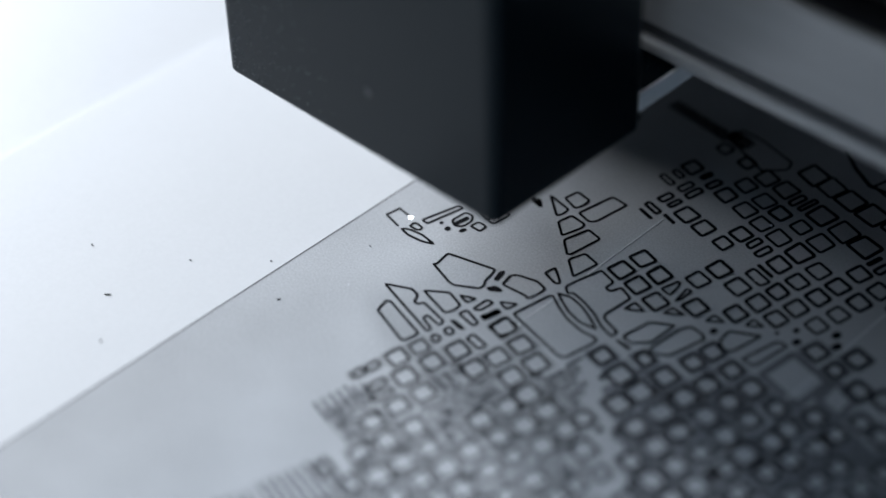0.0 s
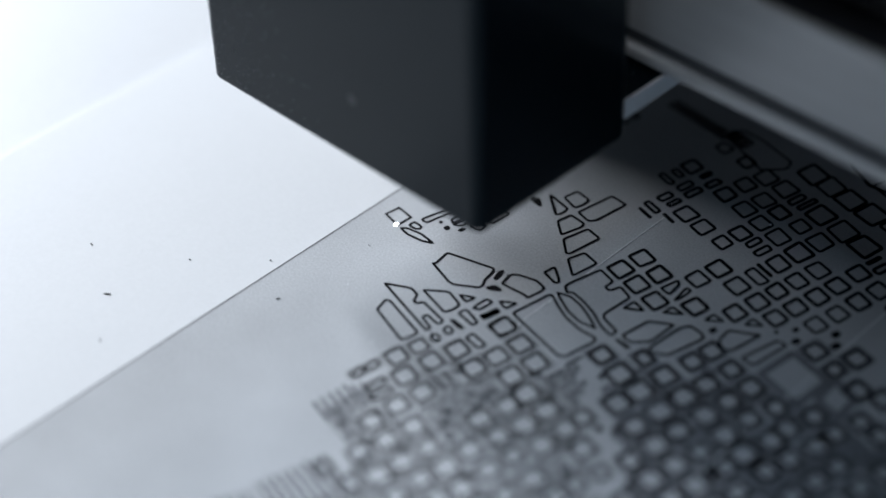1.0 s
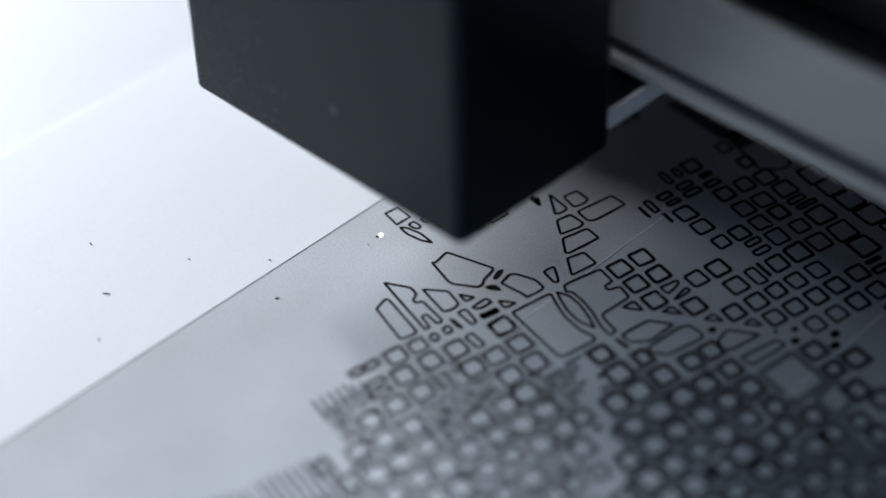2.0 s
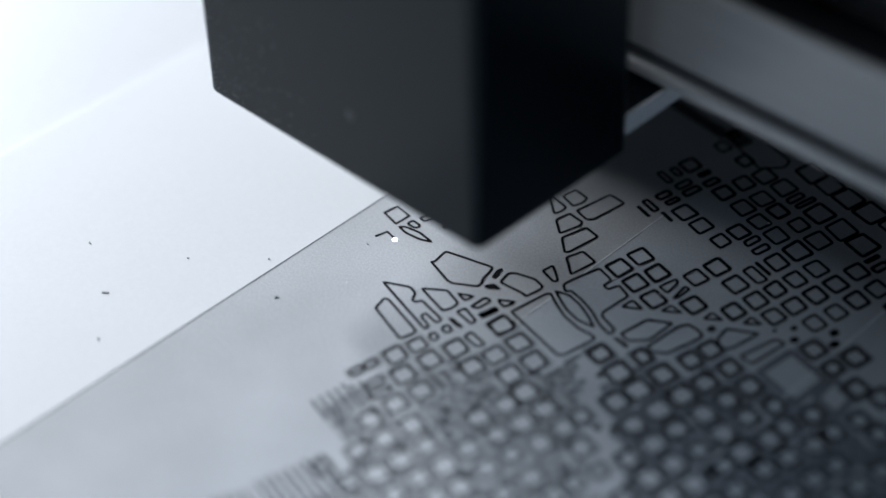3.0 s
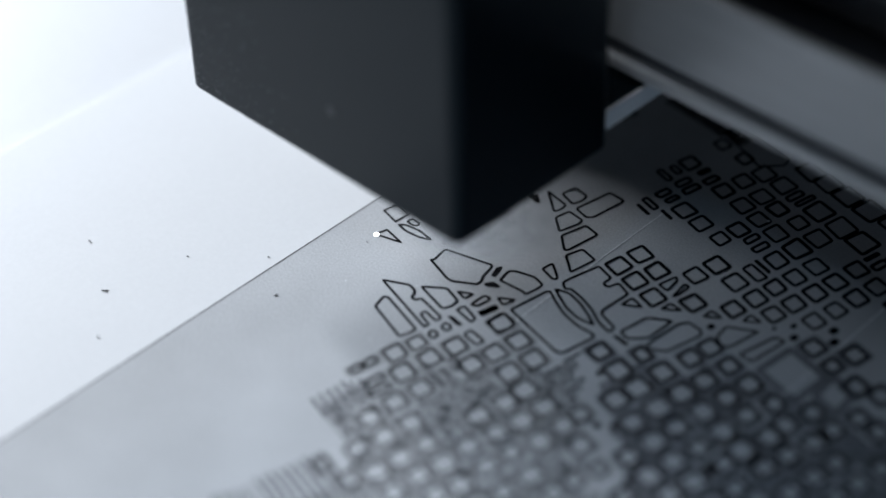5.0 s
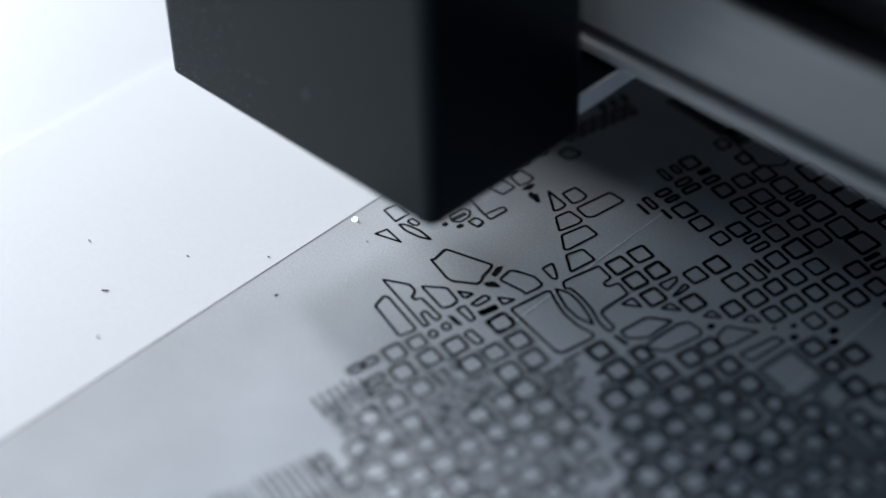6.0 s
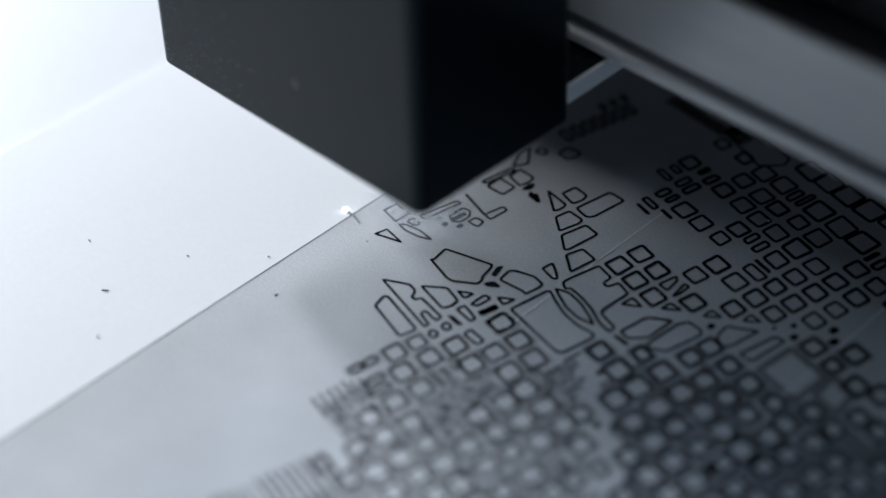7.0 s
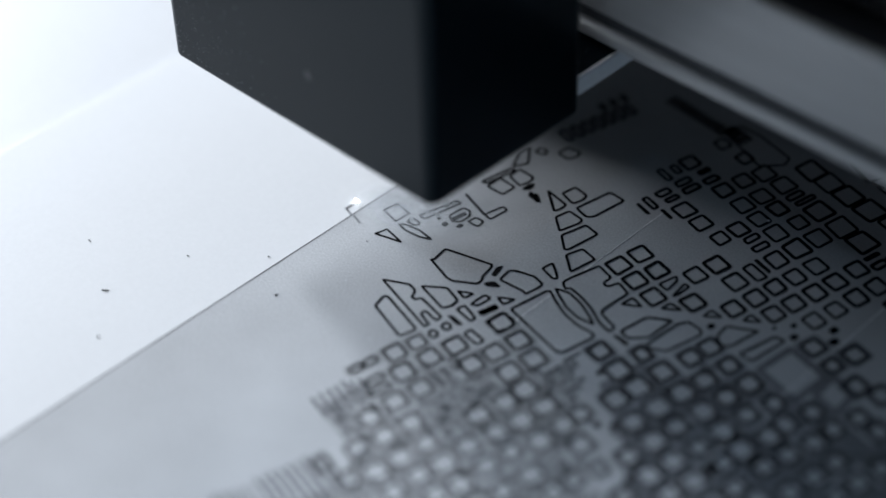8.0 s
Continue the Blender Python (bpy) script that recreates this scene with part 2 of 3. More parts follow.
def inside(p, poly):
    hits = False
    for k in range(len(poly)):
        (x0, y0), (x1, y1) = poly[k - 1], poly[k]
        if (y0 > p.y) != (y1 > p.y) and p.x < x0 + (p.y - y0) * (x1 - x0) / (y1 - y0):
            hits = not hits
    return hits


def wear(axes, bounds):
    """Worn patches wherever a quarter has no block."""
    u, v, _ = axes
    home = Vector(bounds[0])
    for i in range(-40, 60):
        for j in range(-40, 20):
            p = home + u * i * 1.7 + v * j * 1.7
            if inside(p, bounds) and min((p - c).length for c in CENTRES) > 1.9:
                worn(axes, p.x, p.y, 1.7, 1.7)


dice = random.Random(4)

# the odd-shaped blocks round the junction and along the avenue
ring((1.2, -3.0), (1.5, -2.7), (1.1, -0.2), (7.9, 1.7), (8.2, 0.9), (8.5, -0.9), (9.0, -1.5), (9.0, -2.4), (6.1, -4.2), (5.3, -4.2))
solid((8.7, 1.7), (9.0, 2.3), (9.4, 1.3), (9.6, 0.3), (9.2, 0.2))
solid((9.6, -1.7), (10.3, -0.6), (11.6, -0.8), (10.2, -1.8))
ring((10.6, 0.2), (10.2, 2.3), (10.9, 2.9), (13.5, 3.7), (15.3, 3.3), (15.3, 2.3), (14.9, 0.4), (14.3, 0.6))
ring((8.1, -5.1), (10.0, -4.1), (9.7, -5.5))
ring((-0.6, -10.1), (2.7, -8.4), (4.1, -8.8), (4.6, -10.0), (5.3, -10.0), (5.6, -9.2), (10.1, -10.1), (10.0, -11.0), (7.7, -10.6), (7.6, -11.4), (9.8, -12.1), (9.7, -12.8))
ring((4.0, -7.6), (6.7, -5.6), (9.4, -6.4), (9.5, -7.6), (9.0, -8.8))
ring((2.3, -14.3), (1.8, -12.2), (2.4, -12.0), (9.2, -13.8), (9.2, -14.4), (8.7, -16.2))
ring((11.1, -5.8), (11.2, -3.3), (12.2, -3.2), (12.0, -5.4))
solid((12.7, -6.2), (13.7, -3.8), (14.2, -4.0), (13.6, -6.3))
ring((12.7, -2.5), (14.6, -1.3), (14.5, -2.0), (14.2, -3.0))
ring((10.4, -7.7), (10.7, -6.5), (13.4, -7.3), (13.4, -8.1))
solid((10.5, -9.3), (11.0, -9.0), (13.0, -9.3), (12.4, -9.7))
ring((14.8, -6.8), (15.1, -4.2), (17.4, -4.3), (17.8, -5.5), (17.1, -7.2))
ring((14.3, -10.4), (14.4, -9.2), (17.1, -9.6), (16.8, -10.7))
ring((15.5, -3.0), (16.5, 2.6), (16.9, 3.0), (18.5, 2.1), (21.0, 1.0), (23.9, 0.5), (26.2, 0.7), (26.6, 0.2), (25.7, -4.5), (24.9, -4.9))
ring((17.0, 3.8), (18.9, 4.4), (21.2, 3.9), (23.3, 3.0), (25.1, 2.0), (22.7, 1.6), (20.4, 2.1), (18.5, 3.0))
ring((2.9, 18.1), (6.7, 17.5), (6.8, 16.4), (6.4, 15.4))
ring((4.7, 19.0), (5.1, 21.2), (7.5, 20.9), (7.7, 19.7), (7.2, 18.3))
ring((8.2, 17.9), (9.3, 23.6), (11.9, 23.5), (11.1, 18.1), (10.4, 17.4))
ring((7.4, 14.6), (7.9, 16.8), (10.4, 16.6), (10.6, 15.8), (9.7, 12.8))
ring((10.5, 12.3), (11.5, 16.1), (13.9, 15.7), (13.1, 10.7), (12.7, 10.4))
ring((13.6, 9.7), (14.4, 12.1), (17.0, 11.6), (16.3, 7.6))
ring((13.1, 5.6), (13.4, 7.3), (15.4, 5.9), (15.9, 5.4), (15.5, 5.0))
ring((16.9, 5.4), (17.1, 6.8), (18.2, 11.0), (20.9, 10.3), (20.8, 8.8), (21.7, 8.6), (22.3, 10.2), (24.5, 9.4), (24.1, 4.9), (24.5, 4.2), (27.4, 3.4), (27.4, 2.3), (25.3, 2.8), (23.1, 4.0), (20.7, 4.8), (18.4, 5.2), (18.0, 4.6))
solid((1.8, 15.9), (2.2, 16.6), (3.7, 15.5))
ring((-6.7, 0.4), (-6.6, 1.4), (-5.2, 1.3), (-5.0, 0.8), (-5.5, 0.4))
ring((-7.1, -0.8), (-6.3, -0.2), (-4.1, 0.2), (-1.6, -0.1), (-3.2, -0.8), (-5.5, -1.1))
ring((-6.3, 2.4), (-4.8, 8.0), (-4.0, 8.1), (-5.3, 2.3))
ring((-3.3, 5.1), (-3.1, 7.6), (-1.9, 7.7), (-1.2, 6.8), (-1.3, 5.2), (-2.2, 4.5))
solid((-2.7, 4.7), (-2.3, 7.0), (-1.8, 6.9), (-2.2, 4.8))
solid((-2.8, 3.1), (-2.8, 3.8), (-2.2, 3.7), (-2.2, 3.1))
solid((-1.0, 4.1), (-1.0, 4.8), (-0.5, 5.0), (-0.6, 4.2))
solid((-4.1, 3.6), (-4.1, 3.9), (-3.8, 3.9), (-3.8, 3.6))
ring((-0.6, 5.9), (-0.4, 7.3), (1.0, 7.3), (1.1, 6.0))
ring((-3.9, 13.2), (-3.9, 15.7), (-1.0, 15.6), (-1.1, 13.3))
ring((-3.2, 16.9), (-3.2, 19.0), (-0.5, 18.9), (-0.3, 17.9), (-0.7, 16.3))
ring((0.0, 8.5), (0.7, 11.4), (1.6, 11.3), (1.3, 8.3))
solid((-4.8, 9.8), (-4.8, 10.0), (0.2, 8.5), (0.0, 8.4))
solid((0.1, 15.9), (0.0, 17.2), (0.5, 18.0), (0.9, 16.8))
solid((1.5, 15.6), (1.3, 16.4), (3.6, 15.5), (3.4, 15.3))
ring((-1.7, 25.3), (-1.6, 27.2), (0.5, 27.6), (0.8, 26.5), (0.2, 25.2))
ring((-4.2, 23.3), (-4.4, 24.4), (-3.2, 24.8), (-2.8, 23.8))
ring((-4.3, 18.8), (-5.8, 21.8), (-5.5, 23.6), (-3.2, 20.7))
ring((-5.2, 13.4), (-4.2, 18.4), (-3.5, 18.4), (-4.4, 13.6))


# northern quarter: whole blocks, slivers along the streets, and blocks burnt solid
block(N_AXES, 13.2, 36.1, 2.37, 2.26)
block(N_AXES, 20.4, 34.4, 2.48, 2.36)
block(N_AXES, 19.1, 27.5, 2.65, 2.52)
block(N_AXES, 22.5, 26.8, 2.56, 2.44)
block(N_AXES, 26.3, 26.1, 2.19, 2.08)
block(N_AXES, 21.1, 37.9, 2.50, 2.38)
block(N_AXES, 22.2, 41.1, 2.73, 2.60)
block(N_AXES, 25.7, 40.8, 2.93, 2.79)
block(N_AXES, 25.0, 36.8, 2.58, 2.46)
block(N_AXES, 24.2, 33.6, 2.63, 2.51)
block(N_AXES, 28.2, 36.2, 2.44, 2.32)
block(N_AXES, 27.7, 32.7, 2.49, 2.37)
block(N_AXES, 32.6, 39.5, 3.21, 3.05)
block(N_AXES, 26.6, 46.0, 3.47, 3.30)
block(N_AXES, 30.0, 45.4, 3.27, 3.11)
block(N_AXES, 33.5, 44.7, 3.39, 3.23)
block(N_AXES, 37.5, 44.2, 3.53, 3.36)
block(N_AXES, 31.9, 35.7, 2.36, 2.25)
block(N_AXES, 36.6, 38.8, 3.40, 3.24)
block(N_AXES, 31.1, 31.9, 2.62, 2.50)
block(N_AXES, 26.9, 29.2, 2.42, 2.31)
block(N_AXES, 34.4, 27.6, 2.59, 2.46)
block(N_AXES, 35.0, 31.2, 2.98, 2.84)
block(N_AXES, 35.8, 34.8, 2.88, 2.74)
block(N_AXES, 40.5, 38.1, 3.40, 3.24)
block(N_AXES, 38.9, 30.1, 2.57, 2.44)
block(N_AXES, 38.2, 26.5, 2.44, 2.33)
block(N_AXES, 43.1, 33.1, 2.54, 2.42)
block(N_AXES, 29.3, 21.5, 2.66, 2.53)
block(N_AXES, 28.6, 18.1, 2.53, 2.41)
block(N_AXES, 33.1, 20.6, 2.68, 2.55)
block(N_AXES, 37.5, 23.2, 2.34, 2.23)
block(N_AXES, 36.9, 19.8, 2.53, 2.41)
block(N_AXES, 42.5, 29.3, 2.54, 2.42)
block(N_AXES, 41.9, 25.8, 2.53, 2.41)
block(N_AXES, 47.0, 32.1, 2.62, 2.49)
block(N_AXES, 46.3, 28.5, 2.56, 2.44)
block(N_AXES, 41.1, 22.3, 2.57, 2.45)
block(N_AXES, 31.7, 13.7, 2.60, 2.48)
block(N_AXES, 36.2, 16.3, 2.47, 2.35)
block(N_AXES, 40.4, 18.9, 2.40, 2.28)
block(N_AXES, 45.7, 24.9, 2.39, 2.27)
block(N_AXES, 44.9, 21.4, 2.38, 2.27)
block(N_AXES, 20.0, 12.9, 2.69, 2.56)
block(N_AXES, 20.6, 16.4, 2.63, 2.51)
block(N_AXES, 24.3, 15.4, 2.55, 2.43)
block(N_AXES, 23.5, 12.0, 2.55, 2.43)
block(N_AXES, 27.2, 11.1, 2.63, 2.51)
block(N_AXES, 41.4, 44.2, 3.38, 3.22)
block(N_AXES, 35.9, 50.5, 3.23, 3.08)
block(N_AXES, 46.3, 38.5, 3.09, 2.94)
block(N_AXES, 50.9, 30.8, 2.69, 2.56)
block(N_AXES, 12.3, 31.6, 2.60, 0.85)
block(N_AXES, 14.8, 25.5, 2.69, 0.85)
block(N_AXES, 12.7, 33.6, 1.83, 0.85)
block(N_AXES, 33.8, 23.7, 3.25, 1.50)
block(N_AXES, 15.2, 32.1, 1.00, 2.28)
block(N_AXES, 16.9, 31.8, 1.00, 2.66)
block(N_AXES, 17.7, 35.1, 1.00, 2.18)
block(N_AXES, 14.7, 28.4, 1.00, 2.05)
block(N_AXES, 28.2, 40.0, 1.00, 2.68)
block(N_AXES, 29.4, 28.9, 1.00, 2.28)
block(N_AXES, 31.3, 28.3, 1.00, 2.46)
block(N_AXES, 44.8, 35.9, 1.00, 2.25)
block(N_AXES, 16.4, 28.3, 0.70, 1.98)
block(N_AXES, 29.8, 40.1, 0.70, 3.03)
filled(N_AXES, 15.8, 35.9, 0.90, 2.07)
filled(N_AXES, 43.1, 36.6, 0.60, 2.43)
filled(N_AXES, 14.9, 23.9, 2.42, 0.35)
filled(N_AXES, 17.9, 25.2, 2.16, 0.35)
filled(N_AXES, 33.8, 25.4, 2.99, 0.35)
filled(N_AXES, 43.6, 18.9, 0.52, 0.74)
filled(N_AXES, 44.9, 17.2, 0.72, 1.03)
filled(N_AXES, 47.8, 21.6, 0.80, 1.15)
filled(N_AXES, 49.0, 19.9, 0.88, 1.26)
filled(N_AXES, 42.1, 16.9, 0.27, 0.39)
filled(N_AXES, 36.1, 11.8, 0.64, 0.92)
ring((26.2, 13.5), (26.9, 16.2), (27.5, 15.7), (27.8, 13.3))
ring((29.0, 13.0), (28.6, 15.8), (29.4, 15.8), (29.3, 13.5))
ring((25.2, 7.3), (25.4, 9.2), (27.4, 8.7))
ring((29.4, 10.1), (29.6, 11.7), (31.5, 11.6))
ring((34.2, 12.6), (34.3, 14.2), (36.1, 14.0))
ring((38.4, 15.3), (38.4, 16.9), (40.2, 16.7))
ring((12.7, 44.8), (13.1, 47.5), (16.5, 47.6), (22.7, 46.2), (23.1, 44.5), (20.7, 41.9))
block(N_AXES, 13.9, 42.5, 1.97, 1.88)
block(N_AXES, 18.1, 42.0, 2.07, 1.97)
# blocks along the avenue
ring((28.4, 3.3), (29.1, 7.6), (31.9, 9.3), (31.7, 4.9), (29.9, 3.0))
ring((32.3, 3.8), (32.8, 9.3), (33.5, 10.5), (35.5, 10.4), (36.2, 9.8), (34.9, 4.5), (33.1, 3.4))
ring((37.8, 10.8), (37.5, 13.1), (41.0, 15.1), (40.1, 10.5), (39.1, 9.8))
ring((41.8, 10.2), (43.1, 15.7), (44.5, 15.9), (43.7, 10.2))
plaza((45.2, 9.6), (45.9, 15.3), (52.0, 14.1), (51.6, 8.2))
plaza((52.9, 10.7), (52.5, 14.9), (56.2, 13.9), (56.6, 9.8))
solid((28.2, 2.2), (28.8, 2.4), (30.5, 2.3), (30.5, 1.9))
# eastern quarter
scorched(E_AXES, 37.8, 5.6, 2.22, 2.22)
scorched(E_AXES, 38.4, 8.7, 2.30, 2.30)
scorched(E_AXES, 42.2, 7.7, 2.15, 2.15)
scorched(E_AXES, 36.9, 1.2, 2.59, 2.59)
scorched(E_AXES, 41.6, 3.7, 2.50, 2.50)
scorched(E_AXES, 45.8, 6.8, 2.51, 2.51)
scorched(E_AXES, 36.4, -2.9, 2.74, 2.74)
scorched(E_AXES, 40.8, 0.0, 2.74, 2.74)
scorched(E_AXES, 45.3, 3.2, 2.44, 2.44)
scorched(E_AXES, 40.4, -3.8, 2.75, 2.75)
scorched(E_AXES, 44.7, -0.6, 2.73, 2.73)
scorched(E_AXES, 48.9, 2.4, 2.42, 2.42)
scorched(E_AXES, 53.2, 4.3, 2.49, 2.49)
scorched(E_AXES, 54.3, 8.1, 2.31, 2.31)
scorched(E_AXES, 57.8, 7.5, 2.28, 2.28)
scorched(E_AXES, 39.7, -7.7, 2.63, 2.63)
scorched(E_AXES, 44.0, -4.8, 2.71, 2.71)
scorched(E_AXES, 48.5, -1.6, 2.78, 2.78)
scorched(E_AXES, 53.0, 1.5, 2.58, 2.58)
scorched(E_AXES, 57.4, 4.2, 2.38, 2.38)
scorched(E_AXES, 43.5, -8.5, 2.70, 2.70)
scorched(E_AXES, 48.0, -5.7, 2.30, 2.30)
scorched(E_AXES, 52.0, -2.5, 2.85, 2.85)
scorched(E_AXES, 56.4, 0.5, 2.36, 2.36)
scorched(E_AXES, 61.2, 3.3, 2.33, 2.33)
scorched(E_AXES, 47.2, -9.4, 2.66, 2.66)
scorched(E_AXES, 51.8, -5.6, 2.17, 2.17)
scorched(E_AXES, 55.5, -2.9, 2.35, 2.35)
scorched(E_AXES, 46.6, -13.1, 2.74, 2.74)
scorched(E_AXES, 51.0, -10.2, 2.63, 2.63)
scorched(E_AXES, 55.1, -7.8, 2.33, 2.33)
scorched(E_AXES, 60.7, -0.3, 2.33, 2.33)
scorched(E_AXES, 65.0, 2.4, 2.31, 2.31)
scorched(E_AXES, 60.2, -4.1, 2.49, 2.49)
scorched(E_AXES, 50.3, -13.8, 2.61, 2.61)
scorched(E_AXES, 52.2, 19.8, 2.37, 2.37)
scorched(E_AXES, 47.7, 17.4, 2.27, 2.27)
scorched(E_AXES, 55.6, 15.2, 2.39, 2.39)
scorched(E_AXES, 51.4, 16.3, 1.93, 1.93)
scorched(E_AXES, 50.1, 6.2, 2.14, 2.14)
scorched(E_AXES, 28.9, -1.1, 2.32, 2.32)
scorched(E_AXES, 32.7, -2.1, 2.69, 2.69)
scorched(E_AXES, 35.8, -6.2, 2.67, 2.67)
scorched(E_AXES, 43.0, -12.4, 2.30, 2.30)
scorched(E_AXES, 58.7, 16.1, 2.31, 2.31)
scorched(E_AXES, 61.9, 10.8, 2.27, 2.27)
scorched(E_AXES, 58.9, 11.1, 2.10, 2.10)
scorched(E_AXES, 65.6, 6.1, 2.23, 2.23)
scorched(E_AXES, 58.0, -7.5, 2.40, 2.40)
scorched(E_AXES, 54.8, -11.2, 2.41, 2.41)
scorched(E_AXES, 64.3, -1.1, 2.20, 2.20)
scorched(E_AXES, 46.7, -17.6, 2.25, 2.25)
scorched(E_AXES, 33.0, 2.0, 2.17, 1.70)
filled(E_AXES, 51.1, -7.5, 1.14, 1.08)
filled(E_AXES, 36.9, -11.0, 0.78, 0.74)
filled(E_AXES, 38.5, -9.9, 0.68, 0.64)
filled(E_AXES, 31.3, -4.1, 0.59, 0.57)
filled(E_AXES, 45.3, -15.3, 0.75, 0.72)
# western quarter
scorched(W_AXES, 16.4, -5.7, 2.57, 2.57)
scorched(W_AXES, 20.1, -6.5, 2.54, 2.54)
scorched(W_AXES, 19.5, -10.2, 2.49, 2.49)
scorched(W_AXES, 23.8, -7.8, 2.60, 2.60)
scorched(W_AXES, 18.8, -13.7, 2.54, 2.54)
scorched(W_AXES, 15.0, -12.7, 2.49, 2.49)
scorched(W_AXES, 14.2, -16.4, 2.53, 2.53)
scorched(W_AXES, 13.6, -20.4, 2.59, 2.59)
scorched(W_AXES, 10.4, -18.7, 2.31, 2.31)
scorched(W_AXES, 11.1, -15.5, 1.98, 1.98)
scorched(W_AXES, 23.2, -11.5, 2.66, 2.66)
scorched(W_AXES, 17.2, -21.0, 2.54, 2.54)
scorched(W_AXES, 26.6, -12.5, 2.72, 2.72)
scorched(W_AXES, 26.3, -15.7, 2.43, 2.43)
scorched(W_AXES, 30.3, -13.0, 2.72, 2.72)
scorched(W_AXES, 16.5, -24.6, 2.46, 2.46)
scorched(W_AXES, 16.2, -28.6, 2.44, 2.44)
scorched(W_AXES, 25.4, -19.5, 2.63, 2.63)
scorched(W_AXES, 19.7, -29.6, 2.52, 2.52)
scorched(W_AXES, 20.5, -25.8, 2.63, 2.63)
scorched(W_AXES, 29.9, -16.6, 2.61, 2.61)
scorched(W_AXES, 29.0, -20.1, 2.39, 2.39)
scorched(W_AXES, 34.0, -13.7, 2.49, 2.49)
scorched(W_AXES, 34.3, -10.9, 2.11, 2.11)
scorched(W_AXES, 28.1, -24.0, 2.59, 2.59)
scorched(W_AXES, 33.7, -17.6, 2.67, 2.67)
scorched(W_AXES, 37.7, -14.8, 2.55, 2.55)
scorched(W_AXES, 32.5, -21.2, 2.37, 2.37)
scorched(W_AXES, 27.9, -27.9, 2.76, 2.76)
scorched(W_AXES, 23.6, -30.7, 2.59, 2.59)
scorched(W_AXES, 19.0, -33.2, 2.41, 2.41)
scorched(W_AXES, 31.9, -24.8, 2.56, 2.56)
scorched(W_AXES, 23.1, -34.3, 2.57, 2.57)
scorched(W_AXES, 36.6, -22.3, 2.72, 2.72)
scorched(W_AXES, 27.1, -31.3, 2.36, 2.36)
scorched(W_AXES, 31.6, -28.9, 2.63, 2.63)
scorched(W_AXES, 26.9, -35.2, 2.44, 2.44)
scorched(W_AXES, 30.7, -32.1, 2.42, 2.42)
scorched(W_AXES, 36.0, -26.4, 2.51, 2.51)
scorched(W_AXES, 40.4, -22.6, 2.30, 2.30)
scorched(W_AXES, 40.8, -19.6, 2.02, 2.02)
scorched(W_AXES, 41.7, -16.2, 1.84, 1.84)
scorched(W_AXES, 24.2, -27.0, 2.40, 2.40)
scorched(W_AXES, 17.6, -37.8, 1.90, 1.90)
scorched(W_AXES, 35.2, -29.8, 2.50, 2.50)
scorched(W_AXES, 21.6, -37.5, 2.26, 2.26)
scorched(W_AXES, 8.9, -23.9, 0.90, 1.92)
scorched(W_AXES, 9.3, -21.9, 0.90, 1.87)
scorched(W_AXES, 12.0, -23.7, 0.90, 2.50)
scorched(W_AXES, 13.7, -24.6, 0.90, 2.90)
faded(W_AXES, 10.6, -31.7, 3.86, 0.32)
faded(W_AXES, 10.8, -30.6, 3.86, 0.32)
faded(W_AXES, 10.9, -29.4, 3.86, 0.32)
faded(W_AXES, 11.0, -28.3, 3.83, 0.32)
faded(W_AXES, 11.1, -27.2, 3.84, 0.32)
faded(W_AXES, 12.1, -26.6, 4.09, 0.32)
faded(W_AXES, 12.3, -25.5, 3.51, 0.32)
faded(W_AXES, 17.2, -45.7, 7.16, 0.30)
faded(W_AXES, 17.5, -44.7, 7.12, 0.30)
faded(W_AXES, 17.7, -43.7, 7.12, 0.30)
faded(W_AXES, 18.0, -42.6, 7.07, 0.30)
faded(W_AXES, 18.3, -41.6, 7.07, 0.30)
faded(W_AXES, 18.5, -40.5, 7.03, 0.30)
faded(W_AXES, 18.8, -39.5, 6.98, 0.30)
faded(W_AXES, 19.1, -38.4, 6.98, 0.30)
faded(W_AXES, 19.3, -37.4, 6.94, 0.30)
faded(W_AXES, 14.7, -50.5, 5.36, 0.30)
faded(W_AXES, 15.2, -49.4, 5.32, 0.30)
faded(W_AXES, 15.7, -48.3, 5.29, 0.30)
faded(W_AXES, 16.1, -47.1, 5.25, 0.30)
faded(W_AXES, 17.6, -18.4, 2.97, 0.25)
faded(W_AXES, 17.7, -17.0, 2.17, 0.25)
faded(W_AXES, 27.0, -9.2, 4.25, 0.25)
faded(W_AXES, 30.4, -10.9, 4.20, 0.25)
faded(W_AXES, 26.3, -18.1, 2.55, 0.25)
faded(W_AXES, 17.6, -31.3, 3.28, 0.25)
faded(W_AXES, 14.9, -31.6, 3.32, 0.25)
faded(W_AXES, 12.9, -30.6, 2.54, 0.25)
faded(W_AXES, 22.8, -25.2, 2.64, 0.25)
faded(W_AXES, 24.4, -24.3, 2.34, 0.25)
faded(W_AXES, 25.5, -24.0, 2.34, 0.25)
faded(W_AXES, 17.7, -26.7, 2.46, 0.25)
faded(W_AXES, 20.9, -14.8, 0.30, 1.47)
faded(W_AXES, 21.7, -17.1, 0.30, 0.95)
faded(W_AXES, 23.7, -17.2, 0.30, 2.99)
faded(W_AXES, 27.0, -4.3, 0.30, 2.59)
faded(W_AXES, 23.2, -15.7, 0.30, 2.15)
faded(W_AXES, 26.9, -7.5, 0.30, 2.21)
faded(W_AXES, 30.7, -8.7, 0.30, 1.83)
faded(W_AXES, 35.9, -15.5, 0.30, 2.97)
faded(W_AXES, 30.6, -19.2, 0.30, 2.45)
faded(W_AXES, 19.6, -33.2, 0.30, 1.54)
faded(W_AXES, 21.8, -21.2, 0.92, 0.87)
faded(W_AXES, 22.9, -22.8, 1.01, 0.97)
